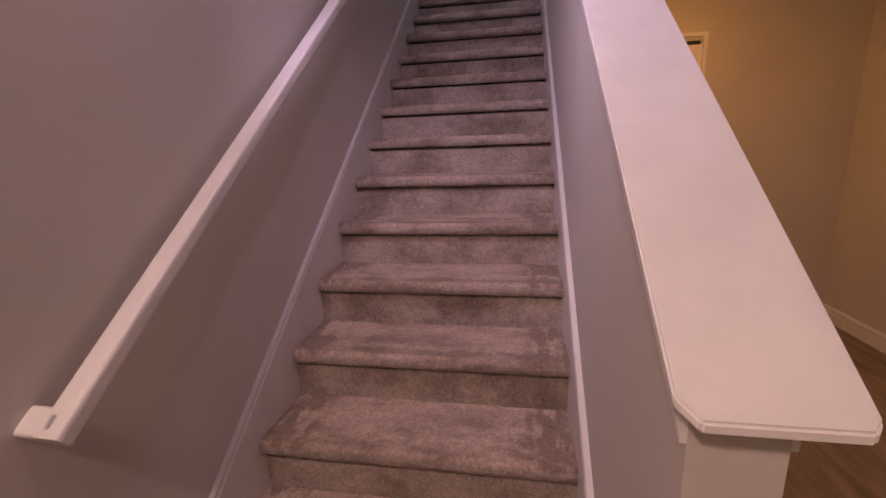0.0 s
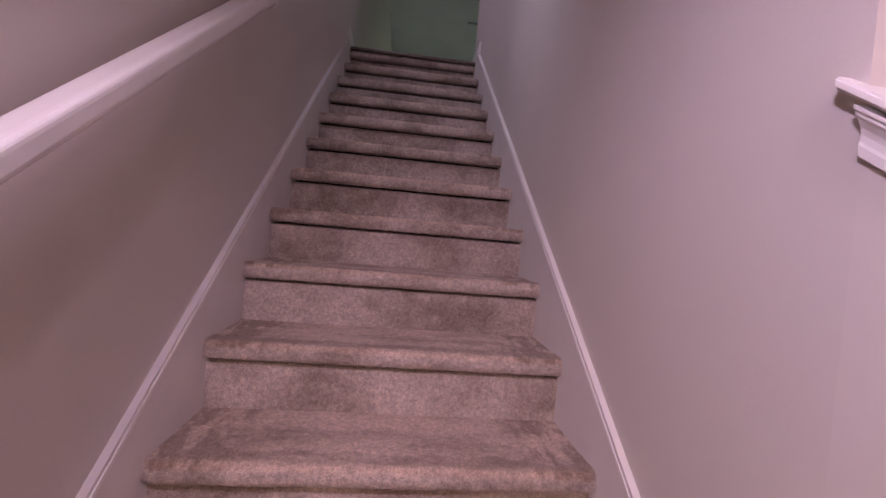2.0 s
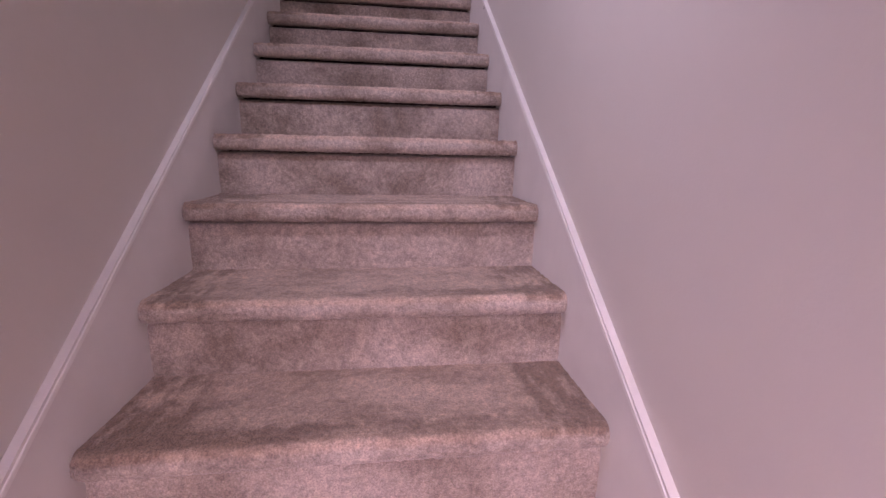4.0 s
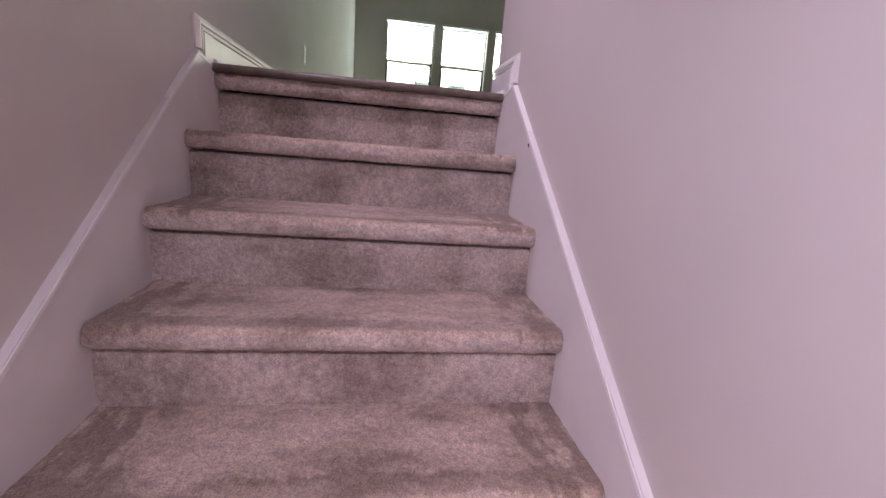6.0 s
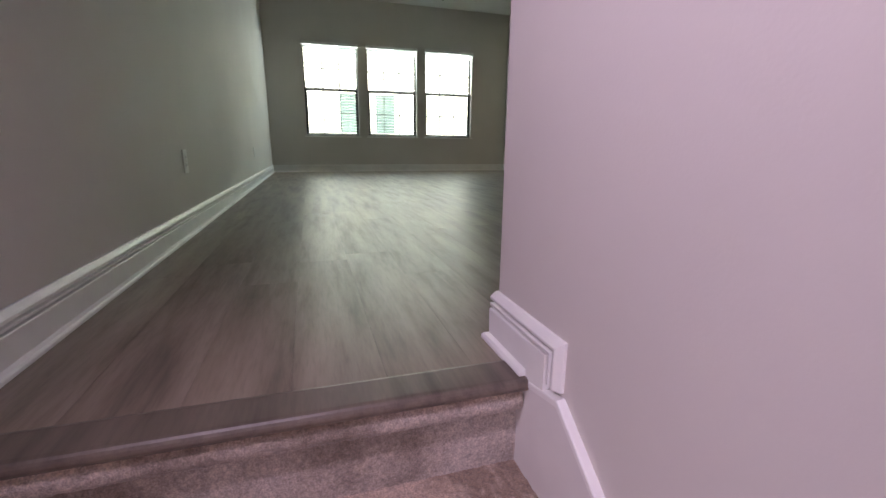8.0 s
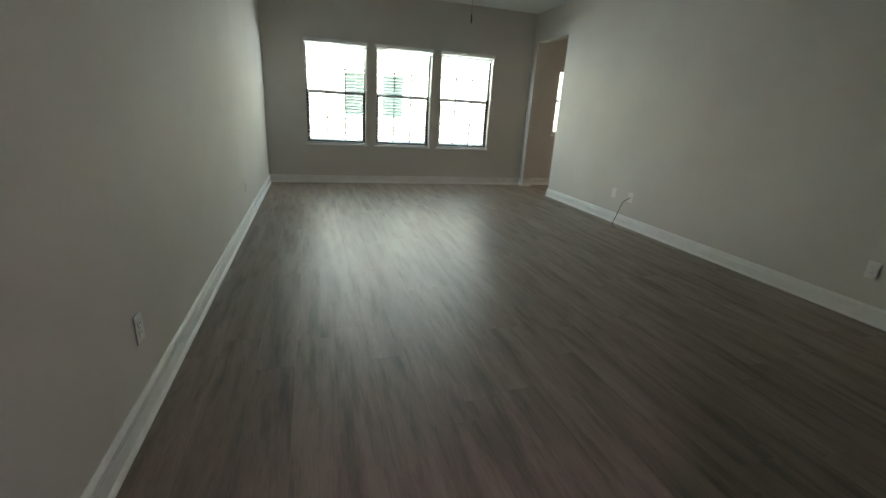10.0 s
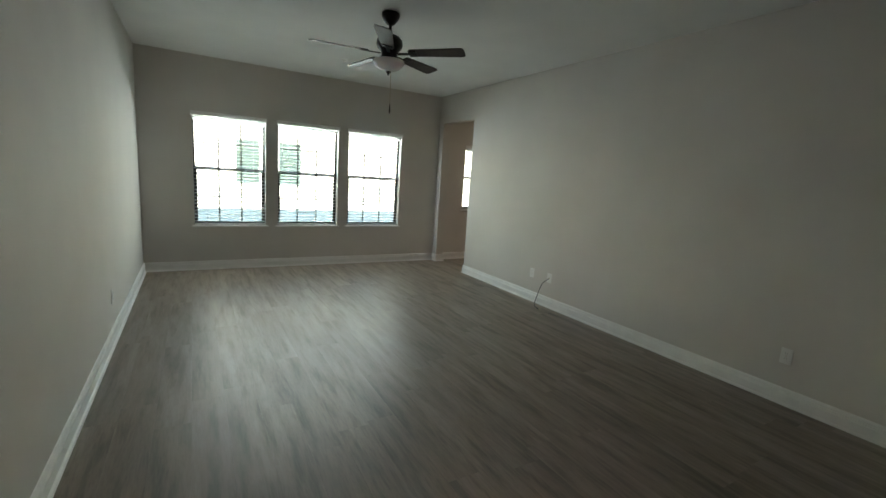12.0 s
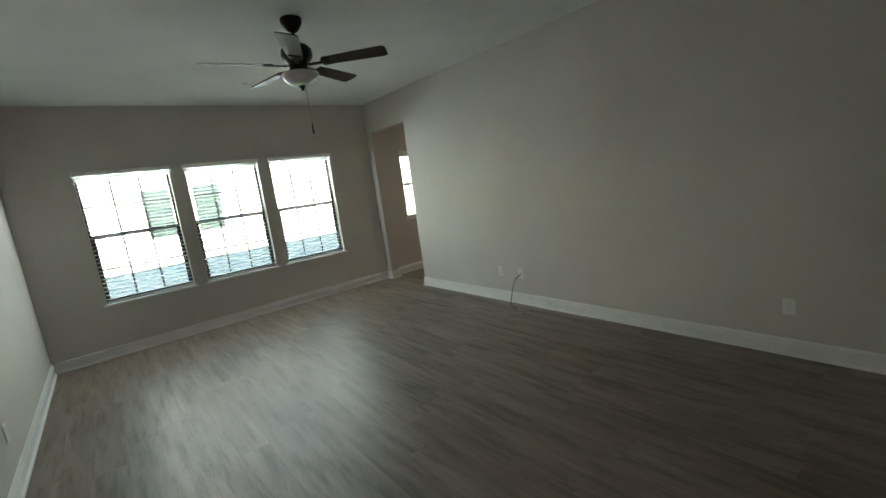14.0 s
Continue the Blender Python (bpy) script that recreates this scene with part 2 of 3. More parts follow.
# ---- mesh helpers ----
def link(name, bm, mat, parent=None, smooth=False):
    me = bpy.data.meshes.new(name)
    bmesh.ops.recalc_face_normals(bm, faces=bm.faces)
    bm.to_mesh(me)
    bm.free()
    me.materials.append(mat)
    if smooth:
        for f in me.polygons:
            f.use_smooth = True
    ob = new(name, me)
    ob.parent = parent
    return ob


def part(name, bm, mat, parent, label="", smooth=False):
    return tagged(link(name, bm, mat, parent, smooth), label)


def structure(name, bm, mat, label, category):
    return tagged(link(name, bm, mat), label, category, kind="structure")


def thing(name, place, label, category, group=""):
    ob = new(name)
    ob.location = place
    return tagged(ob, label, category, group)


def box(bm, x0, x1, y0, y1, z0, z1, bevel=0.0, segs=2):
    made = bmesh.ops.create_cube(bm, size=1.0, matrix=Matrix.Translation(((x0 + x1) / 2, (y0 + y1) / 2, (z0 + z1) / 2))
                                 @ Matrix.Diagonal((x1 - x0, y1 - y0, z1 - z0, 1)))
    if bevel:
        edges = list({e for v in made["verts"] for e in v.link_edges})
        bmesh.ops.bevel(bm, geom=edges, offset=bevel, segments=segs, profile=0.5, affect="EDGES")
    return bm


def boxed(*a, **k):
    return box(bmesh.new(), *a, **k)


def lathe(profile, segs=32):
    """A turned solid from rows of radius and height."""
    bm = bmesh.new()
    rings = []
    for r, z in profile:
        rings.append([bm.verts.new((max(r, 1e-4) * math.cos(2 * math.pi * i / segs), max(r, 1e-4) * math.sin(2 * math.pi * i / segs), z)) for i in range(segs)])
    for a, b in zip(rings, rings[1:]):
        for i in range(segs):
            bm.faces.new((a[i], a[(i + 1) % segs], b[(i + 1) % segs], b[i]))
    bm.faces.new(rings[0][::-1])
    bm.faces.new(rings[-1])
    return bm


def tube(points, radius, segs=8):
    """A round bar through points."""
    bm = bmesh.new()
    pts = [Vector(q) for q in points]
    rings = []
    for i, q in enumerate(pts):
        d = (pts[min(i + 1, len(pts) - 1)] - pts[max(i - 1, 0)]).normalized()
        side = d.orthogonal().normalized() if not rings else (last - d * last.dot(d)).normalized()
        last = side
        up = d.cross(side)
        rings.append([bm.verts.new(q + radius * (math.cos(2 * math.pi * k / segs) * side + math.sin(2 * math.pi * k / segs) * up)) for k in range(segs)])
    for a, b in zip(rings, rings[1:]):
        for k in range(segs):
            bm.faces.new((a[k], a[(k + 1) % segs], b[(k + 1) % segs], b[k]))
    bm.faces.new(rings[0][::-1])
    bm.faces.new(rings[-1])
    return bm


def sweep(section, frames):
    """A closed section, rows of (a, b), carried along frames of (origin, a axis, b axis)."""
    bm = bmesh.new()
    rings = [[bm.verts.new(Vector(o) + a * Vector(ua) + b * Vector(ub)) for a, b in section] for o, ua, ub in frames]
    k = len(section)
    for p, q in zip(rings, rings[1:]):
        for i in range(k):
            bm.faces.new((p[i], p[(i + 1) % k], q[(i + 1) % k], q[i]))
    bm.faces.new(rings[0][::-1])
    bm.faces.new(rings[-1])
    return bm


def prism(outline, axis, a0, a1):
    """A flat outline carried along an axis. x: outline is (y, z); y: (x, z); z: (x, y)."""
    bm = bmesh.new()

    def at(p, q, s):
        return {"x": (s, p, q), "y": (p, s, q), "z": (p, q, s)}[axis]
    lo = [bm.verts.new(at(p, q, a0)) for p, q in outline]
    hi = [bm.verts.new(at(p, q, a1)) for p, q in outline]
    k = len(outline)
    bm.faces.new(lo)
    bm.faces.new(hi[::-1])
    for i in range(k):
        bm.faces.new((lo[i], hi[i], hi[(i + 1) % k], lo[(i + 1) % k]))
    return bm


def holed(axis, a0, a1, u0, u1, v0, v1, holes):
    """A wall slab with openings: axis "x" has u along y, "y" has u along x; v is height."""
    bm = bmesh.new()
    us = sorted({u0, u1, *(h[0] for h in holes), *(h[1] for h in holes)})
    vs = sorted({v0, v1, *(h[2] for h in holes), *(h[3] for h in holes)})

    def solid(i, j):
        if not (0 <= i < len(us) - 1 and 0 <= j < len(vs) - 1):
            return False
        cu, cv = (us[i] + us[i + 1]) / 2, (vs[j] + vs[j + 1]) / 2
        return not any(h[0] < cu < h[1] and h[2] < cv < h[3] for h in holes)
    cache = {}

    def vert(a, u, v):
        key = (a, u, v)
        if key not in cache:
            cache[key] = bm.verts.new((a, u, v) if axis == "x" else (u, a, v))
        return cache[key]
    for i in range(len(us) - 1):
        for j in range(len(vs) - 1):
            if not solid(i, j):
                continue
            p, q, r, s = us[i], us[i + 1], vs[j], vs[j + 1]
            for a in (a0, a1):
                bm.faces.new([vert(a, *c) for c in ((p, r), (q, r), (q, s), (p, s))])
            for di, dj, (c, d) in ((-1, 0, ((p, r), (p, s))), (1, 0, ((q, r), (q, s))), (0, -1, ((p, r), (q, r))), (0, 1, ((p, s), (q, s)))):
                if not solid(i + di, j + dj):
                    bm.faces.new([vert(a0, *c), vert(a0, *d), vert(a1, *d), vert(a1, *c)])
    return bm


# ---- walls, ceilings ----
WINDOWS = [(0.567, 1.462), (1.618, 2.497), (2.653, 3.538)]
WZ0, WZ1 = ZF + 0.608, ZF + 2.055
SIDE_WIN = (4.79, 5.65, ZF + 0.905, ZF + 2.0)
structure("wall_left", boxed(XL - 0.12, XL, -4.0, YF + 0.16, ZG - 0.1, ZC + 0.1), WALL, "long greige painted wall beside the stairs and room", "wall")
structure("wall_stair", boxed(XW, XW + 0.115, CAPY1, YC, ZG - 0.1, ZC + 0.1), WALL, "greige painted wall beside the carpeted stairs", "wall")
structure("wall_window", holed("y", YF, YF + 0.16, XL, 8.0, ZF - 0.3, ZC + 0.1,
          [(a, b, WZ0, WZ1) for a, b in WINDOWS] + [SIDE_WIN]), WALL, "greige painted end wall with three windows", "wall")
structure("wall_right", holed("x", XR, XR + 0.135, 0.78, YF, ZF - 0.3, ZC + 0.1, [(OPY0, OPY1, ZF - 0.31, OPZ)]),
          WALL, "greige painted long wall with an open doorway", "wall")
# unseen wall and floor, set far back so less light bounces into the room
structure("wall_back", boxed(XW + 0.115, XR, 0.78, 0.9, ZF - 0.3, ZC + 0.1), WALL, "unseen greige wall closing the room, set far back to dim it", "wall")
structure("floor_rear", boxed(XW + 0.115, XR + 0.07, 0.9, YC - 0.05, ZF - 0.1, ZF), PLANK, "unseen grey-brown plank floor beside the stairwell", "floor")
structure("wall_side_room", boxed(8.0, 8.12, 6.9, YF + 0.16, ZF - 0.3, ZC + 0.1), WALL, "greige painted wall of the side room", "wall")
structure("wall_side_room_back", boxed(XR + 0.135, 8.0, 6.9, 7.02, ZF - 0.3, ZC + 0.1), WALL, "greige painted back wall of the side room", "wall")
structure("ceiling_upper", boxed(XL, 8.0, -0.6, YF, ZC, ZC + 0.09), CEIL, "flat white painted ceiling", "ceiling")
structure("ceiling_hall_front", boxed(XL, HX, -4.0, -0.6, 2.42, 2.5), CEIL, "flat white ceiling of the lower hall", "ceiling")
structure("ceiling_hall", boxed(XW + 0.115, HX, -0.6, HY, 2.42, 2.5), CEIL, "flat white ceiling of the lower hall", "ceiling")
structure("wall_over_hall", boxed(XW, XW + 0.115, -0.6, CAPY1, 2.42, ZC), WALL, "greige wall above the stair opening", "wall")
structure("wall_stair_front", boxed(XL, XW + 0.115, -0.72, -0.6, 2.5, ZC), WALL, "greige wall above the stair foot", "wall")
structure("wall_hall_end", boxed(XW + 0.115, HX + 0.12, HY, HY + 0.12, ZG - 0.1, 2.6), WALL, "warm lit wall at the lower hall's end", "wall")
structure("wall_hall_side", boxed(HX, HX + 0.12, -4.0, HY, ZG - 0.1, 2.6), WALL, "warm lit side wall of the lower hall", "wall")
structure("wall_hall_front", boxed(XL, HX, -4.12, -4.0, ZG - 0.1, 2.6), WALL, "greige wall behind the stair foot", "wall")
structure("floor_lower", boxed(XL, HX, -4.0, HY, ZG - 0.1, ZG), PLANK, "dark wood plank floor of the lower hall", "floor")
structure("floor_side_room", boxed(XR + 0.07, 8.0, 7.02, YF, ZF - 0.1, ZF), PLANK, "grey-brown plank floor of the side room", "floor")

# half wall with a sloping cap
hw = thing("half_wall", (XW, CAPY0, ZG), "low painted stair wall with a white sloping wooden cap", "half wall")
tz = lambda y: y * SLOPE + 0.05          # line over the step noses
HWT = 0.105


def local(bm, ob):
    bmesh.ops.translate(bm, verts=bm.verts, vec=-Vector(ob.location))
    return bm


y_end = CAPY0 + 0.035
part("wall_body", local(prism([(y_end, ZG), (CAPY1, ZG), (CAPY1, tz(CAPY1) + 1.071), (y_end, tz(y_end) + 1.071)], "x", XW, XW + HWT), hw), WALL, hw)
cx0, cx1 = W - 0.008, 1.149
ch = 0.022
cap_out = [(cx0, CAPY1 + 0.02), (XW - 0.001, CAPY1 + 0.02), (XW - 0.001, CAPY1 - 0.001), (XW + 0.116, CAPY1 - 0.001), (XW + 0.116, CAPY1 + 0.02), (cx1, CAPY1 + 0.02), (cx1, CAPY0 + 0.012), (cx1 - 0.012, CAPY0), (cx0 + ch, CAPY0), (cx0, CAPY0 + ch)]
bm = bmesh.new()
lo = [bm.verts.new((x, y, tz(y) + 1.073)) for x, y in cap_out]
hi = [bm.verts.new((x, y, tz(y) + 1.088)) for x, y in cap_out]
bm.faces.new(lo)
bm.faces.new(hi[::-1])
for i in range(10):
    bm.faces.new((lo[i], hi[i], hi[(i + 1) % 10], lo[(i + 1) % 10]))
bmesh.ops.bevel(bm, geom=bm.edges[:], offset=0.003, segments=2, affect="EDGES")
part("cap", local(bm, hw), TRIM, hw, "white painted sloping cap board")
mould = [(0, 0.0), (-0.008, 0.0), (-0.0085, 0.012), (-0.007, 0.016), (-0.0065, 0.024), (-0.0085, 0.032), (-0.013, 0.041), (-0.0165, 0.045), (-0.0165, 0.050), (-0.019, 0.051), (-0.019, 0.0555), (0, 0.0555)]
for x, sgn in ((XW, 1), (XW + HWT, -1)):
    fr = [((x, y, tz(y) + 1.01), (sgn, 0, 0), (0, 0, 1)) for y in (CAPY0 + 0.035, CAPY1 - 0.002)]
    part("cap_moulding", local(sweep(mould, fr), hw), TRIM, hw, "white stepped moulding under the cap")

# ---- skirt boards ----
ys0, ys1 = -0.5, Y0 - 0.135 + 0.055


def skirt(x0, x1):
    up = 0.145
    yk = Y0 - 0.135
    out = [(ys0, ZG), (ys0, tz(ys0) + up + 0.02), (yk, tz(yk) + up), (Y0 - 0.028, ZF - 0.002), (YC - 0.02, ZF - 0.03), (YC - 0.02, ZF - 0.4), (Y0 - 0.5, ZF - 0.75), (0.3, ZG)]
    return prism(out, "x", x0, x1)


structure("skirt_board_left", skirt(XL, 0.0), SKIRT, "painted skirt board sloping along the carpeted stairs", "skirt board")
structure("skirt_board_right", skirt(W, XW), SKIRT, "painted skirt board sloping along the carpeted stairs", "skirt board")
mark = boxed(W - 0.0012, W - 0.0003, 3.326, 3.336, tz(3.33) + 0.119, tz(3.33) + 0.130, bevel=0.0004)
tagged(link("nail_hole", mark, SLOT, bpy.data.objects["skirt_board_right"]), "small dark nail hole")
# the board's own top edge; whiter paint puts the light from above into it
for nm, x, s in (("skirt_edge_left", XL, 1), ("skirt_edge_right", XW, -1)):
    yk = Y0 - 0.135
    sec = [(0.0, -0.012), (0.0, 0.001), (0.0155, 0.001), (0.0172, -0.0005), (0.0178, -0.003), (0.0178, -0.012)]
    fr = [((x, y, tz(y) + 0.145), (s, 0, 0), (0, 0, 1)) for y in (ys0, yk)] + [((x, Y0 - 0.028, ZF - 0.002), (s, 0, 0), (0, 0, 1))]
    structure(nm, sweep(sec, fr), TRIM, "skirt board's top edge, whitened for the light on it", "trim")

# ---- staircase ----
stairs = thing("staircase", (0, -D, ZG), "straight flight of stairs in taupe cut-pile carpet", "staircase")


def fuzz(bm, amount):
    """Uneven pile over a fine carpet mesh."""
    bm.normal_update()
    moved = []
    for v in bm.verts:
        h = noise.noise(v.co * 190) * 0.6 + noise.noise(v.co * 55) * 0.7
        moved.append((v, v.normal * h * amount))
    for v, d in moved:
        v.co += d


def carpet_sheet(profile, width, cols, amount, edge=0.0):
    """A carpet strip: profile rows of (y, z) across the stair's width; edge: how far the ends of the nose curl back."""
    bm = bmesh.new()
    grid = []
    for i in range(cols + 1):
        x = width * i / cols
        e = min(x, width - x)
        k = (1 - min(e / 0.022, 1)) ** 2 * edge
        grid.append([bm.verts.new((x, y + k * max(0.0, 1 - abs(y) / 0.06), z)) for y, z in profile])
    for a, b in zip(grid, grid[1:]):
        for j in range(len(profile) - 1):
            bm.faces.new((a[j], a[j + 1], b[j + 1], b[j]))
    fuzz(bm, amount)
    return bm


def nose_profile(back):
    pts = [(0.05, 0.005), (0.036, 0.004), (0.024, 0.004), (0.014, 0.002), (0.004, 0.0), (-0.003, -0.001)]
    for i in range(1, 14):
        a = math.pi * (-0.5 + i / 14)
        pts.append((-0.003 - 0.025 * math.cos(a) ** 0.75, 0.025 + 0.026 * math.sin(a)))
    n = max(2, int((back + 0.003) / 0.011))
    pts += [(-0.003 + (back + 0.003) * i / n, 0.05 - 0.002 * math.sin(math.pi * i / n)) for i in range(1, n + 1)]
    return pts


COLS = 150
tread_me = riser_me = None
for q in range(-1, TOP):
    if tread_me is None:
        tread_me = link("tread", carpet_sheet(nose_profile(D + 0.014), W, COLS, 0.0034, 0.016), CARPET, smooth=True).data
        bpy.data.objects.remove(bpy.data.objects["tread"])
    o = new("tread", tread_me)
    o.parent = stairs
    o.location = Vector((0, q * D, q * R)) - stairs.location
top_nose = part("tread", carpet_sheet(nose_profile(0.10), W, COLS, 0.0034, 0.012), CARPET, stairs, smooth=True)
top_nose.location = Vector((0, TOP * D, TOP * R)) - stairs.location
for q in range(-1, TOP + 1):
    if riser_me is None:
        prof = [(0.05, -0.003), (0.036, -0.005), (0.024, -0.007), (0.018, -0.0085), (0.012, -0.011), (0.0095, -0.015)] + [(0.008 - 0.002 * math.sin(math.pi * i / 12), -0.019 - (R - 0.065) * i / 12) for i in range(13)]
        riser_me = link("riser", carpet_sheet(prof, W, COLS, 0.0026), CARPET, smooth=True).data
        bpy.data.objects.remove(bpy.data.objects["riser"])
    o = new("riser", riser_me)
    o.parent = stairs
    o.location = Vector((0, q * D, q * R)) - stairs.location
# timber under the carpet, coloured dark for the shade in the slots
body = [(-D + 0.02, ZG)]
for q in range(-1, TOP + 1):
    body += [(q * D + 0.054, q * R + 0.04 - R), (q * D + 0.054, q * R + 0.04)]
body += [(Y0 + 0.12, TOP * R + 0.04), (Y0 + 0.12, TOP * R - 0.25), (0.5, ZG)]
bm = prism(body, "x", 0.002, W - 0.002)
part("carcass", local(bm, stairs), CARCASS, stairs)

# landing nose
sec = [(0.055, 0.0), (-0.026, 0.0)] + [(-0.026 - 0.013 * math.cos(a), 0.0135 + 0.0135 * math.sin(a)) for a in [math.pi * (i / 8 - 0.5) for i in range(1, 8)]] + [(-0.022, 0.027), (0.046, 0.027), (0.055, 0.0245)]
structure("landing_nose", sweep(sec, [((x, Y0, ZF - 0.023), (0, 1, 0), (0, 0, 1)) for x in (-0.010, W + 0.010)]), NOSE, "grey-brown wooden stair nose at the landing edge", "stair nose")

# handrail
RH = 0.872                      # rail's axis over the nose line
RY0, RY1 = -0.336, Y0 - 0.35
rail = thing("handrail", (0.046, RY0, tz(RY0) + RH), "white painted wooden handrail fixed along the stair wall", "handrail")
RU = Vector((0, 1, SLOPE)).normalized()        # along the rail
RV = Vector((0, -RU.z, RU.y))                  # out of its top face
hs = []
for i in range(24):
    a = 2 * math.pi * (i + 0.5) / 24
    sx, sz = math.cos(a), math.sin(a)
    hs.append((0.026 * math.copysign(abs(sx) ** 0.4, sx), 0.019 * math.copysign(abs(sz) ** 0.4, sz)))
fr = [((0.046, y, tz(y) + RH), (1, 0, 0), RV) for y in (RY0, RY1)]
bm = sweep(hs, fr)
bmesh.ops.bevel(bm, geom=[e for e in bm.edges if abs((e.verts[0].co - e.verts[1].co).dot(RU)) < 1e-4], offset=0.002, segments=2, affect="EDGES")
part("rail", local(bm, rail), TRIM, rail)
for y, s in ((RY0, 1), (RY1, -1)):
    o = Vector((0, y, tz(y) + RH)) + RU * (s * 0.0262)
    part("wall_return", local(sweep(hs, [(o + Vector((x, 0, 0)), RU, RV) for x in (XL, 0.046)]), rail), TRIM, rail)
for y in (0.5, 1.7, 2.9):
    z = tz(y) + RH - 0.03
    pts = [(XL + 0.002, y, z - 0.035), (0.028, y, z - 0.034), (0.042, y, z - 0.024), (0.046, y, z + 0.006)]
    part("bracket", local(tube(pts, 0.005), rail), TRIM, rail, "small white wall bracket")

# ---- baseboards ----
BH = 0.122                      # height; the plain face ends at FACE
FACE = 0.078
base_sec = [(0, 0), (0.015, 0), (0.016, FACE - 0.003), (0.0145, FACE), (0.005, FACE + 0.001), (0.005, FACE + 0.0055), (0.0145, FACE + 0.007), (0.015, FACE + 0.013),
            (0.006, FACE + 0.015), (0.006, FACE + 0.020), (0.0145, FACE + 0.022), (0.015, FACE + 0.028), (0.010, BH - 0.007), (0.006, BH - 0.001), (0.004, BH), (0, BH)]
shoe_sec = [(0, 0), (0.029, 0), (0.028, 0.007), (0.024, 0.013), (0.0145, 0.017), (0, 0.017)]


def baseboard(name, pts, normal_turns):
    """pts: corners on the wall faces; normal_turns: the way out of the wall at each, mitred."""
    fr = [((x, y, ZF), n, (0, 0, 1)) for (x, y), n in zip(pts, normal_turns)]
    ob = structure(name, sweep(base_sec, fr), TRIM, "white stepped baseboard along the wall", "baseboard")
    sh = part("shoe_moulding", sweep([(a + 0.0005, b + 0.0005) for a, b in shoe_sec], fr), TRIM, ob, "white quarter-round at the floor")
    return ob


by0 = Y0 - 0.130
baseboard("baseboard_left", [(XL, Y0 - 0.02), (XL, YF)], [(1, 0, 0), (1, -1, 0)])
baseboard("baseboard_window", [(XL, YF), (XR, YF)], [(1, -1, 0), (-1, -1, 0)])
baseboard("baseboard_right", [(XR, 0.9), (XR, OPY0), (XR + 0.135, OPY0)], [(-1, 1, 0), (-1, 1, 0), (0, 1, 0)])
baseboard("baseboard_stub", [(XR, YF), (XR, OPY1), (XR + 0.135, OPY1), (XR + 0.135, YF), (8.0, YF)],
          [(-1, -1, 0), (-1, -1, 0), (1, -1, 0), (1, -1, 0), (0, -1, 0)])
baseboard("baseboard_stair", [(XW, Y0 - 0.02), (XW, YC), (XW + 0.115, YC), (XW + 0.115, 0.9)], [(-1, 0, 0), (-1, 1, 0), (1, 1, 0), (1, 0, 0)])


def base_end(name, x, s):
    """The mould's turn down the end of the baseboard at the stair head."""
    mz = BH - FACE
    ob = structure(name, bmesh.new(), TRIM, "white baseboard end with its mould turned down", "baseboard")
    up = [(a, b - FACE) for a, b in base_sec if b >= FACE]
    up = [(0, 0.0)] + up
    # horizontal run, mitre, then the leg down
    fr = [((x, Y0 - 0.02, ZF + FACE), (s, 0, 0), (0, 0, 1)),
          ((x, by0 + mz, ZF + FACE), (s, 0, 0), (0, -1, 1)),
          ((x, by0 + mz, tz(by0) + 0.15), (s, 0, 0), (0, -1, 0))]
    part("end_mould", sweep(up, fr), TRIM, ob)
    part("end_board", prism([(by0 + mz, ZF - 0.0), (Y0 - 0.02, ZF), (Y0 - 0.02, ZF + FACE + 0.002), (by0 + mz, ZF + FACE + 0.002)], "x", min(x, x + s * 0.0158), max(x, x + s * 0.0158)), TRIM, ob)
    return ob


base_end("baseboard_end_left", XL, 1)
base_end("baseboard_end_right", XW, -1)
# lower hall
ob = structure("baseboard_hall", sweep(base_sec, [((HX, -4.0, ZG), (-1, 0, 0), (0, 0, 1)), ((HX, HY, ZG), (-1, -1, 0), (0, 0, 1)), ((XW + 0.115, HY, ZG), (0, -1, 0), (0, 0, 1))]),
               TRIM, "white stepped baseboard in the lower hall", "baseboard")


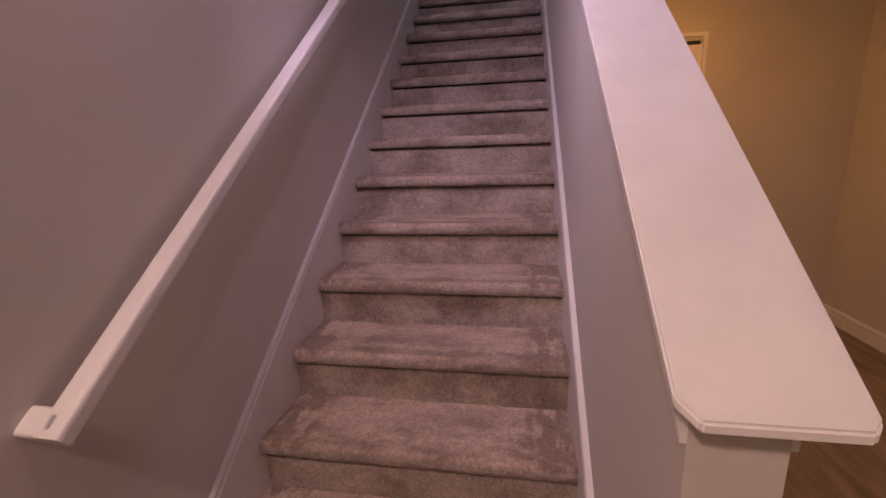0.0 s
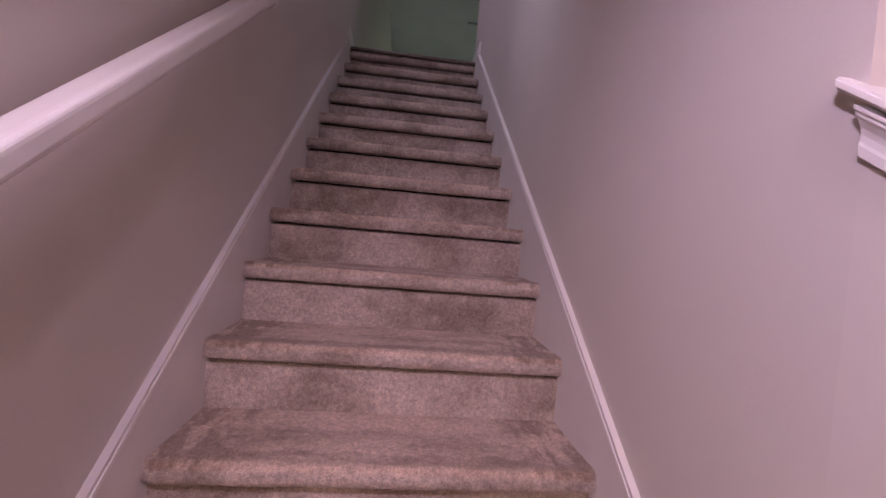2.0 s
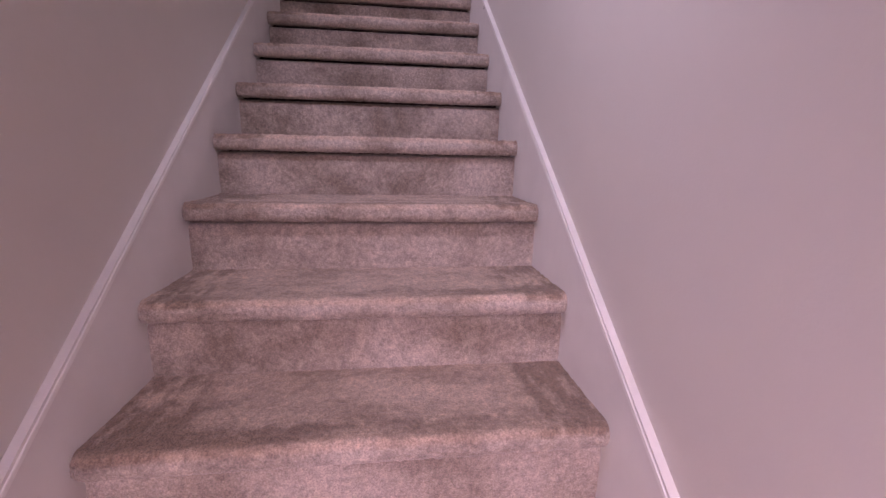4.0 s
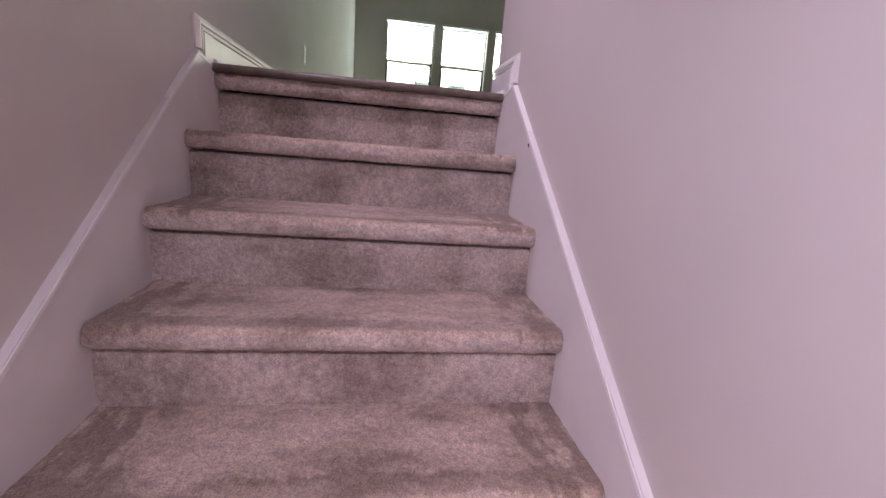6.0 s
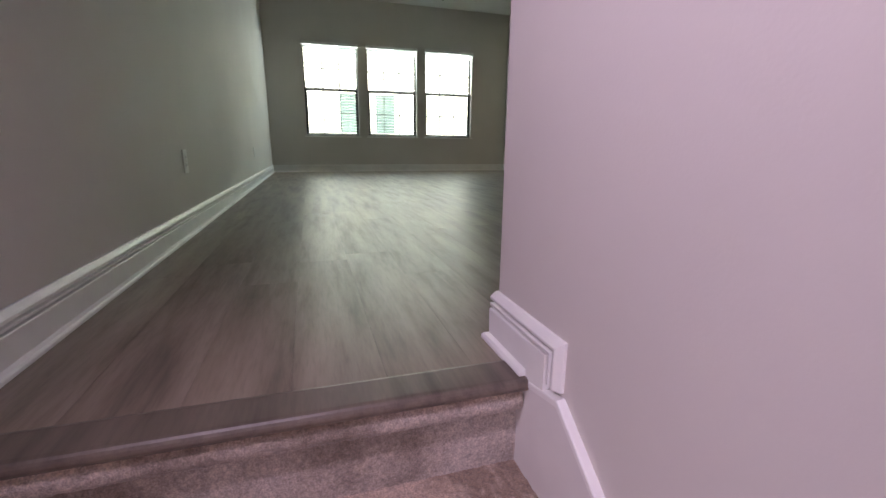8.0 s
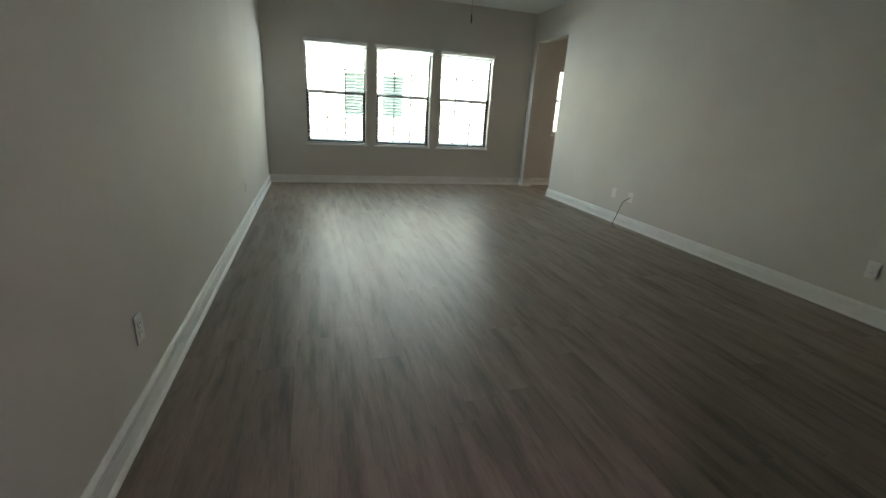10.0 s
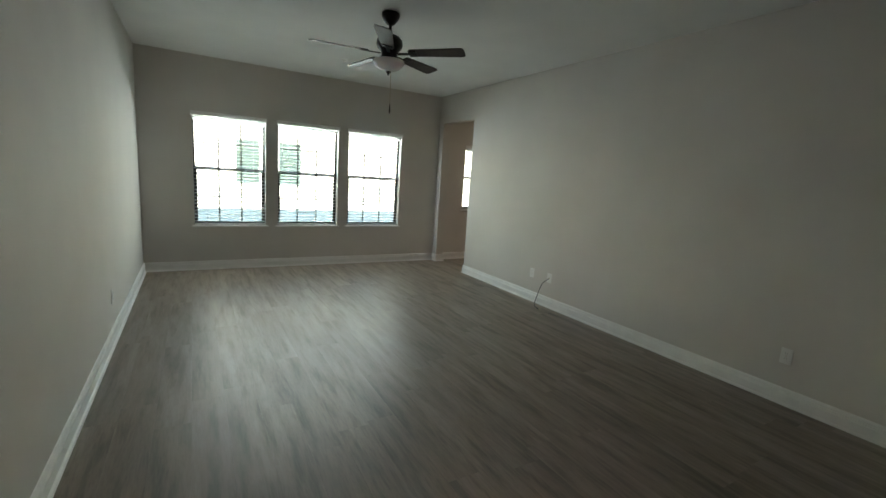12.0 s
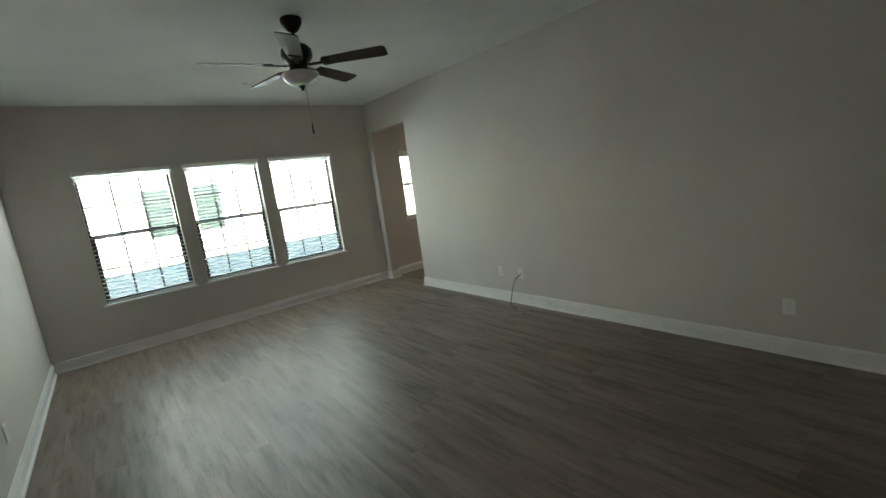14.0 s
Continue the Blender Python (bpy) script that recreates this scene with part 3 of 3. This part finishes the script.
# ---- windows and blinds ----
def window(name, x0, x1, z0, z1, cols=3):
    w, h = x1 - x0, z1 - z0
    ob = tagged(new(name), "single-hung window with dark bronze frame and thin grilles", "window", kind="structure")
    ob.location = (x0, YF, z0)
    f = 0.026
    ya, yb = 0.090, 0.14
    fr = bmesh.new()
    box(fr, 0.0, f, ya, yb, 0, h)
    box(fr, w - f, w, ya, yb, 0, h)
    box(fr, f, w - f, ya, yb, 0, f)
    box(fr, f, w - f, ya, yb, h - f, h)
    part("window_frame", fr, FRAME, ob, "dark bronze outer frame")
    mid = h * 0.53
    part("meeting_rail", boxed(f, w - f, ya - 0.008, yb - 0.01, mid - 0.022, mid + 0.022, bevel=0.003), FRAME, ob, "dark bronze meeting rail")
    for x in (f, w - f - 0.022):
        part("sash_stile", boxed(x, x + 0.022, ya - 0.012, yb - 0.03, f, mid - 0.022, bevel=0.003), FRAME, ob, "dark bronze lower sash stile")
    part("sash_rail", boxed(f + 0.022, w - f - 0.022, ya - 0.012, yb - 0.03, f, f + 0.022, bevel=0.003), FRAME, ob, "dark bronze lower sash rail")
    for a, b in ((f, mid - 0.022), (mid + 0.022, h - f)):
        pane = part("pane", boxed(f, w - f, 0.112, 0.118, a, b), GLASS, ob, "clear window pane")
        pane.visible_shadow = False
        for i in range(1, cols):
            x = f + (w - 2 * f) * i / cols
            part("grille_bar", boxed(x - 0.0105, x + 0.0105, 0.119, 0.127, a, b), FRAME, ob)
        m = (a + b) / 2
        part("grille_bar", boxed(f, w - f, 0.128, 0.135, m - 0.0105, m + 0.0105), FRAME, ob)
    part("window_sill", boxed(-0.03, w + 0.03, -0.024, 0.089, -0.02, 0.004, bevel=0.004), TRIM, ob, "white painted window sill")
    # white liners put the skylight on the drywall returns into their colour
    for x in (0.0, w - 0.004):
        part("jamb", boxed(x, x + 0.004, 0.001, 0.089, 0.005, h - 0.005), TRIM, ob, "window return lined in white for the daylight on it")
    part("head_jamb", boxed(0.0, w, 0.001, 0.089, h - 0.004, h - 0.0005), TRIM, ob, "window return lined in white for the daylight on it")
    return ob


slat_me = {}


def blind(x0, x1, z0, z1):
    w, h = x1 - x0 - 0.012, z1 - z0
    ob = thing("window_blind", (x0 + 0.006, YF + 0.052, z0), "white horizontal slat blind, lowered with open slats", "window blind", "blinds on the windows")
    part("headrail", boxed(0, w, -0.026, 0.026, h - 0.045, h - 0.003, bevel=0.003), BLIND, ob)
    part("valance", boxed(-0.02, w + 0.02, -0.074, -0.0525, h - 0.006, h + 0.048, bevel=0.003), TRIM, ob, "white valance board over the blind")
    part("bottom_rail", boxed(0.002, w - 0.002, -0.024, 0.024, 0.012, 0.03, bevel=0.005), BLIND, ob)
    n = 29
    for i in range(n):
        z = 0.055 + (h - 0.12) * i / (n - 1)
        if w not in slat_me:
            sec = [(-0.025, -0.0012), (0, 0.001), (0.025, -0.0012), (0.025, 0.0012), (0, 0.0034), (-0.025, 0.0012)]
            t = link("slat", sweep(sec, [((0.003, 0, 0), (0, 1, 0.08), (0, 0, 1)), ((w - 0.003, 0, 0), (0, 1, 0.08), (0, 0, 1))]), BLIND)
            slat_me[w] = t.data
            bpy.data.objects.remove(t)
        s = new("slat", slat_me[w])
        s.parent, s.location = ob, (0, 0, z)
    for fx in (0.17, 0.83):
        for y in (-0.0265, 0.0265):
            part("ladder_cord", tube([(w * fx, y, 0.02), (w * fx, y, h - 0.03)], 0.0012, 5), CORD, ob)
    part("tilt_wand", tube([(0.06, -0.034, h - 0.04), (0.062, -0.036, h - 0.65)], 0.004, 6), BLIND, ob, "thin white tilt wand")
    return ob


for i, (a, b) in enumerate(WINDOWS):
    window("window_%d" % (i + 1), a, b, WZ0, WZ1)
    blind(a, b, WZ0, WZ1)
window("window_4", *SIDE_WIN)
blind(*SIDE_WIN)


# ---- ceiling fan ----
fx, fy = 2.047, 7.911
fan = thing("ceiling_fan", (fx, fy, ZC), "dark bronze five-blade ceiling fan with an opal bowl light", "ceiling fan")
part("canopy", lathe([(0.0, 0.0), (0.074, 0.0), (0.077, -0.012), (0.074, -0.03), (0.062, -0.055), (0.042, -0.08), (0.024, -0.094), (0.0, -0.096)]), BRONZE, fan, smooth=True)
part("downrod", lathe([(0.0125, -0.09), (0.0125, -0.17), (0.02, -0.175), (0.022, -0.19), (0.0, -0.19)], 20), BRONZE, fan, smooth=True)
part("motor_housing", lathe([(0.0, -0.165), (0.045, -0.17), (0.085, -0.188), (0.108, -0.215), (0.112, -0.25), (0.104, -0.275), (0.085, -0.295), (0.07, -0.315), (0.066, -0.345), (0.085, -0.36), (0.09, -0.372), (0.0, -0.374)]), BRONZE, fan, smooth=True)
bowl = part("bowl_shade", lathe([(0.10, -0.372), (0.132, -0.378), (0.134, -0.39), (0.122, -0.415), (0.098, -0.438), (0.062, -0.456), (0.02, -0.465), (0.0, -0.466)], 40), OPAL, fan, "frosted opal glass bowl", smooth=True)
part("finial", lathe([(0.0, -0.462), (0.022, -0.464), (0.024, -0.472), (0.012, -0.482), (0.008, -0.495), (0.0, -0.499)], 20), BRONZE, bowl, smooth=True)
for i in range(5):
    a = radians(-45 + 72 * i)
    arm = bmesh.new()
    box(arm, 0.075, 0.24, -0.014, 0.014, -0.006, 0.004, bevel=0.003)
    box(arm, 0.18, 0.25, -0.045, 0.045, -0.004, 0.004, bevel=0.003)
    turn = Matrix.Rotation(a, 4, "Z")
    tilt = Matrix.Translation((0, 0, -0.325)) @ Matrix.Rotation(radians(-12), 4, "X")
    bmesh.ops.transform(arm, matrix=turn @ tilt, verts=arm.verts)
    blade_arm = part("blade_arm", arm, BRONZE, fan)
    out = [(0.19, -0.052), (0.62, -0.068), (0.646, -0.064), (0.658, -0.052), (0.662, 0.0), (0.658, 0.052), (0.646, 0.064), (0.62, 0.068), (0.19, 0.052)]
    bl = prism(out, "z", 0.004, 0.011)
    bmesh.ops.transform(bl, matrix=turn @ tilt, verts=bl.verts)
    part("blade", bl, BLADE, fan, "dark wood fan blade")
chain = part("pull_chain", tube([(0.02, 0.0, -0.46), (0.024, 0.002, -0.56), (0.026, 0.003, -0.74)], 0.0022, 6), STEEL, fan, "thin metal pull chain")
ch2 = lathe([(0.0, -0.70), (0.004, -0.705), (0.006, -0.74), (0.007, -0.765), (0.004, -0.78), (0.0, -0.782)], 12)
bmesh.ops.translate(ch2, verts=ch2.verts, vec=(0.026, 0.003, -0.03))
part("pendant", ch2, BLADE, chain)


# ---- wall plates, cable, detector ----
def plate(name, place, face, label, kind):
    """A wall plate; face: +1 looks to +x, -1 to -x."""
    ob = thing(name, place, label, "outlet" if kind == "duplex" else "wall plate", "wall plates")
    part("cover_plate", boxed(0.0005, 0.006, -0.036, 0.036, -0.058, 0.058, bevel=0.002), PLATE, ob)
    if kind == "duplex":
        for z in (-0.02, 0.02):
            s = part("socket", boxed(0.0065, 0.0085, -0.017, 0.017, z - 0.0145, z + 0.0145, bevel=0.0015), PLATE, ob)
            for y in (-0.0065, 0.0065):
                part("slot", boxed(0.0087, 0.0092, y - 0.0012, y + 0.0012, z - 0.003, z + 0.006), SLOT, s)
        part("screw", boxed(0.0062, 0.0075, -0.003, 0.003, -0.003, 0.003, bevel=0.001), STEEL, ob)
    else:
        c = lathe([(0.0, 0.0), (0.0075, 0.0), (0.0075, 0.008), (0.0045, 0.0085), (0.0045, 0.012), (0.0, 0.012)], 12)
        bmesh.ops.transform(c, matrix=Matrix.Translation((0.006, 0, 0)) @ Matrix.Rotation(radians(90), 4, "Y"), verts=c.verts)
        part("connector", c, STEEL, ob, "small metal coax connector")
    if face < 0:
        ob.rotation_euler = (0, 0, math.pi)
    return ob


plate("wall_outlet", (XL, 5.47, ZF + 0.36), 1, "white duplex outlet on the long wall", "duplex")
plate("wall_outlet", (XL, 8.405, ZF + 0.36), 1, "white duplex outlet near the window wall", "duplex")
plate("wall_outlet", (XR, 5.535, ZF + 0.355), -1, "white duplex outlet on the long wall", "duplex")
plate("wall_outlet", (XR, 8.25, ZF + 0.355), -1, "white duplex outlet beside the cable plate", "duplex")
plate("cable_plate", (XR, 7.945, ZF + 0.355), -1, "white cable plate with a dark cord hanging out", "cable")
pts = []
ctrl = [(XR - 0.012, 7.945, ZF + 0.345), (XR - 0.06, 7.98, ZF + 0.30), (XR - 0.045, 8.045, ZF + 0.20), (XR - 0.06, 8.065, ZF + 0.10), (XR - 0.10, 8.05, ZF + 0.03), (XR - 0.15, 7.98, ZF + 0.0055), (XR - 0.18, 7.88, ZF + 0.0055)]
for i in range(len(ctrl) - 1):
    p0, p1, p2, p3 = (Vector(ctrl[max(0, min(len(ctrl) - 1, i + k))]) for k in (-1, 0, 1, 2))
    for s in range(6):
        u = s / 6
        pts.append(0.5 * (2 * p1 + (p2 - p0) * u + (2 * p0 - 5 * p1 + 4 * p2 - p3) * u * u + (3 * p1 - p0 - 3 * p2 + p3) * u ** 3))
pts.append(Vector(ctrl[-1]))
cable = tagged(link("coax_cable", tube(pts, 0.0045, 8), CABLE, smooth=True), "loose dark cable hanging from the wall to the floor", "cable")
part("plug", tube([pts[-1], pts[-1] + (pts[-1] - pts[-2]).normalized() * 0.022], 0.0055, 8), STEEL, cable, "small metal plug at the cable's end")
det = thing("sprinkler_cover", (2.207, 9.72, ZC), "small round white cover on the ceiling", "sprinkler cover")
part("disc", lathe([(0.0, 0.0), (0.042, 0.0), (0.042, -0.006), (0.036, -0.009), (0.024, -0.01), (0.022, -0.024), (0.0, -0.026)], 28), PLATE, det, smooth=False)

# panel in the lower hall
panel = thing("wall_panel", (2.19, HY, 1.63), "white framed wall panel with a dark slot near its top", "wall panel")
fr = bmesh.new()
box(fr, -0.42, -0.392, -0.018, -0.001, -0.45, 0.262, bevel=0.002)
box(fr, -0.028, 0.0, -0.018, -0.001, -0.45, 0.262, bevel=0.002)
box(fr, -0.392, -0.028, -0.018, -0.001, 0.234, 0.262, bevel=0.002)
box(fr, -0.392, -0.028, -0.018, -0.001, -0.45, -0.422, bevel=0.002)
part("panel_frame", fr, TRIM, panel)
part("panel_door", boxed(-0.390, -0.030, -0.012, -0.002, -0.420, 0.176, bevel=0.002), TRIM, panel)
part("slot", boxed(-0.20, -0.045, -0.0015, -0.0005, 0.178, 0.205), SLOT, panel, "dark open slot")
for z in (0.209, 0.222):
    part("lip", boxed(-0.390, -0.030, -0.014, -0.002, z - 0.004, z + 0.005, bevel=0.001), TRIM, panel)


# fixtures added out of view: ceiling lamp bases, and housings for the stair fills
def flush_lamp(place, label):
    ob = thing("unseen_ceiling_lamp", place, label, "ceiling lamp", "flush ceiling lamps")
    part("base", lathe([(0.0, 0.0), (0.16, 0.0), (0.16, -0.02), (0.15, -0.03), (0.0, -0.03)], 28), PLATE, ob, smooth=False)


def fill_spot(at, aim, base, face):
    """A made-up housing for a stair fill: a small shaded spot on a wall plate; the lamp sits in the mouth of the shade.
    face: the way out of the wall.
    """
    ob = thing("fill_spotlight", base, "made-up white spotlight above the stairs, never in view", "wall lamp", "stair wall lamps")
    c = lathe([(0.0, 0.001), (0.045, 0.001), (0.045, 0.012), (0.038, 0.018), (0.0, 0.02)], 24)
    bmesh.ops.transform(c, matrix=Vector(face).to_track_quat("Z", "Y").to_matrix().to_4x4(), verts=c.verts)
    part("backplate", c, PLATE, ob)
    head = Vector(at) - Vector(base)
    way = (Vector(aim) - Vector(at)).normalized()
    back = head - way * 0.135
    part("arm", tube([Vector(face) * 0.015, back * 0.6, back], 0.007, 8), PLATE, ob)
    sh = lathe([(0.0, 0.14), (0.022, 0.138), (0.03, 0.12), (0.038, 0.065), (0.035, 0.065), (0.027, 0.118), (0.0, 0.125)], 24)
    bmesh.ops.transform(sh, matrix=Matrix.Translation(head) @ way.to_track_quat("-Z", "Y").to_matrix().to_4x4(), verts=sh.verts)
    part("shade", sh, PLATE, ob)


for k, (at, aim, cone, power, tint) in enumerate(STAIR_FILLS):
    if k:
        fill_spot(at, aim, (XL, at[1], at[2]), (1, 0, 0))
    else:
        fill_spot(at, aim, (at[0], -0.6, at[2]), (0, 1, 0))
for px, py, pz in ((0.25, -1.7, 2.42), (1.75, 1.9, 2.42), (6.0, 9.2, ZC)):
    flush_lamp((px, py, pz), "unseen flush round ceiling lamp with a white base, added")

# ---- outside ----
structure("ground", boxed(-400, 400, YF + 0.2, 800, -0.6, -0.5), BOUNCE_GROUND, "ground outside the windows, made pale to bounce light indoors", "ground")
house = thing("neighbour_house", (2.6, YF + 8.0, -0.5), "white sided neighbouring house with a slatted window", "house")
HL = Vector(house.location)
NWIN = [(1.70, 2.36), (2.93, 3.62)]
nz0, nz1 = ZF + 0.88, ZF + 2.2
part("house_wall", local(holed("y", HL.y, HL.y + 0.2, -9.0, 15.0, -0.5, ZF + 4.6, [(a, b, nz0, nz1) for a, b in NWIN]), house), SIDING, house)
for i in range(40):
    z = -0.4 + i * 0.2
    if z > ZF + 4.4:
        break
    spans = [(-9.0, 15.0)] if not (nz0 - 0.2 < z < nz1) else [(-9.0, NWIN[0][0] - 0.06), (NWIN[0][1] + 0.06, NWIN[1][0] - 0.06), (NWIN[1][1] + 0.06, 15.0)]
    for a, b in spans:
        part("siding_board", local(prism([(HL.y - 0.022, z), (HL.y - 0.002, z), (HL.y - 0.002, z + 0.198), (HL.y - 0.006, z + 0.198)], "x", a, b), house), SIDING, house)
for a, b in NWIN:
    nw = part("house_window", local(boxed(a, b, HL.y + 0.08, HL.y + 0.1, nz0, nz1), house), FARGLASS, house, "dull grey-green window glass")
    for i in range(14):
        z = nz0 + 0.04 + i * (nz1 - nz0 - 0.08) / 13
        part("shutter_slat", local(boxed(a, b, HL.y + 0.03, HL.y + 0.06, z - 0.02, z + 0.018), house), FARGLASS, nw)
part("roof", local(prism([(HL.y - 0.4, ZF + 4.5), (HL.y - 0.4, ZF + 4.64), (HL.y + 6.0, ZF + 5.4), (HL.y + 12.4, ZF + 4.64), (HL.y + 12.4, ZF + 4.5)], "x", -9.5, 15.5), house), ROOF, house)
part("lower_roof", local(prism([(HL.y - 2.0, ZF - 1.1), (HL.y - 0.03, ZF + 0.1), (HL.y - 0.03, ZF - 1.1)], "x", -9.0, 15.0), house), ROOF, house, "blue-grey shingle lower roof")

# ---- plank floor ----
floor = structure("floor_upper", boxed(XL, XR + 0.07, Y0 + 0.056, YF, ZF - 0.1, ZF - 0.006), NOSE, "grey-brown wood plank floor", "floor")
PW, PL = 0.18, 1.22
plank_me = {}
rnd = random.Random(4)
ix = 0
x = XL + 0.002
while x < XR + 0.06:
    x1 = min(x + PW, XR + 0.068)
    y = Y0 + 0.056 - rnd.uniform(0.1, 0.95) * PL
    while y < YF:
        ya, yb = max(y, Y0 + 0.0565), min(y + PL, YF - 0.001)
        if x < XW + 0.10 or yb > YC:
            if x > XW:
                ya = max(ya, YC - 0.05)
            if yb - ya > 0.03:
                key = (round(x1 - x, 3), round(yb - ya, 3))
                if key not in plank_me:
                    bmk = boxed(0, x1 - x - 0.0005, 0, yb - ya - 0.0005, -0.006, 0.0)
                    t = link("plank", bmk, PLANK)
                    plank_me[key] = t.data
                    bpy.data.objects.remove(t)
                pk = new("plank", plank_me[key])
                pk.parent, pk.location = floor, (x, ya, ZF)
        y += PL
    x = x1
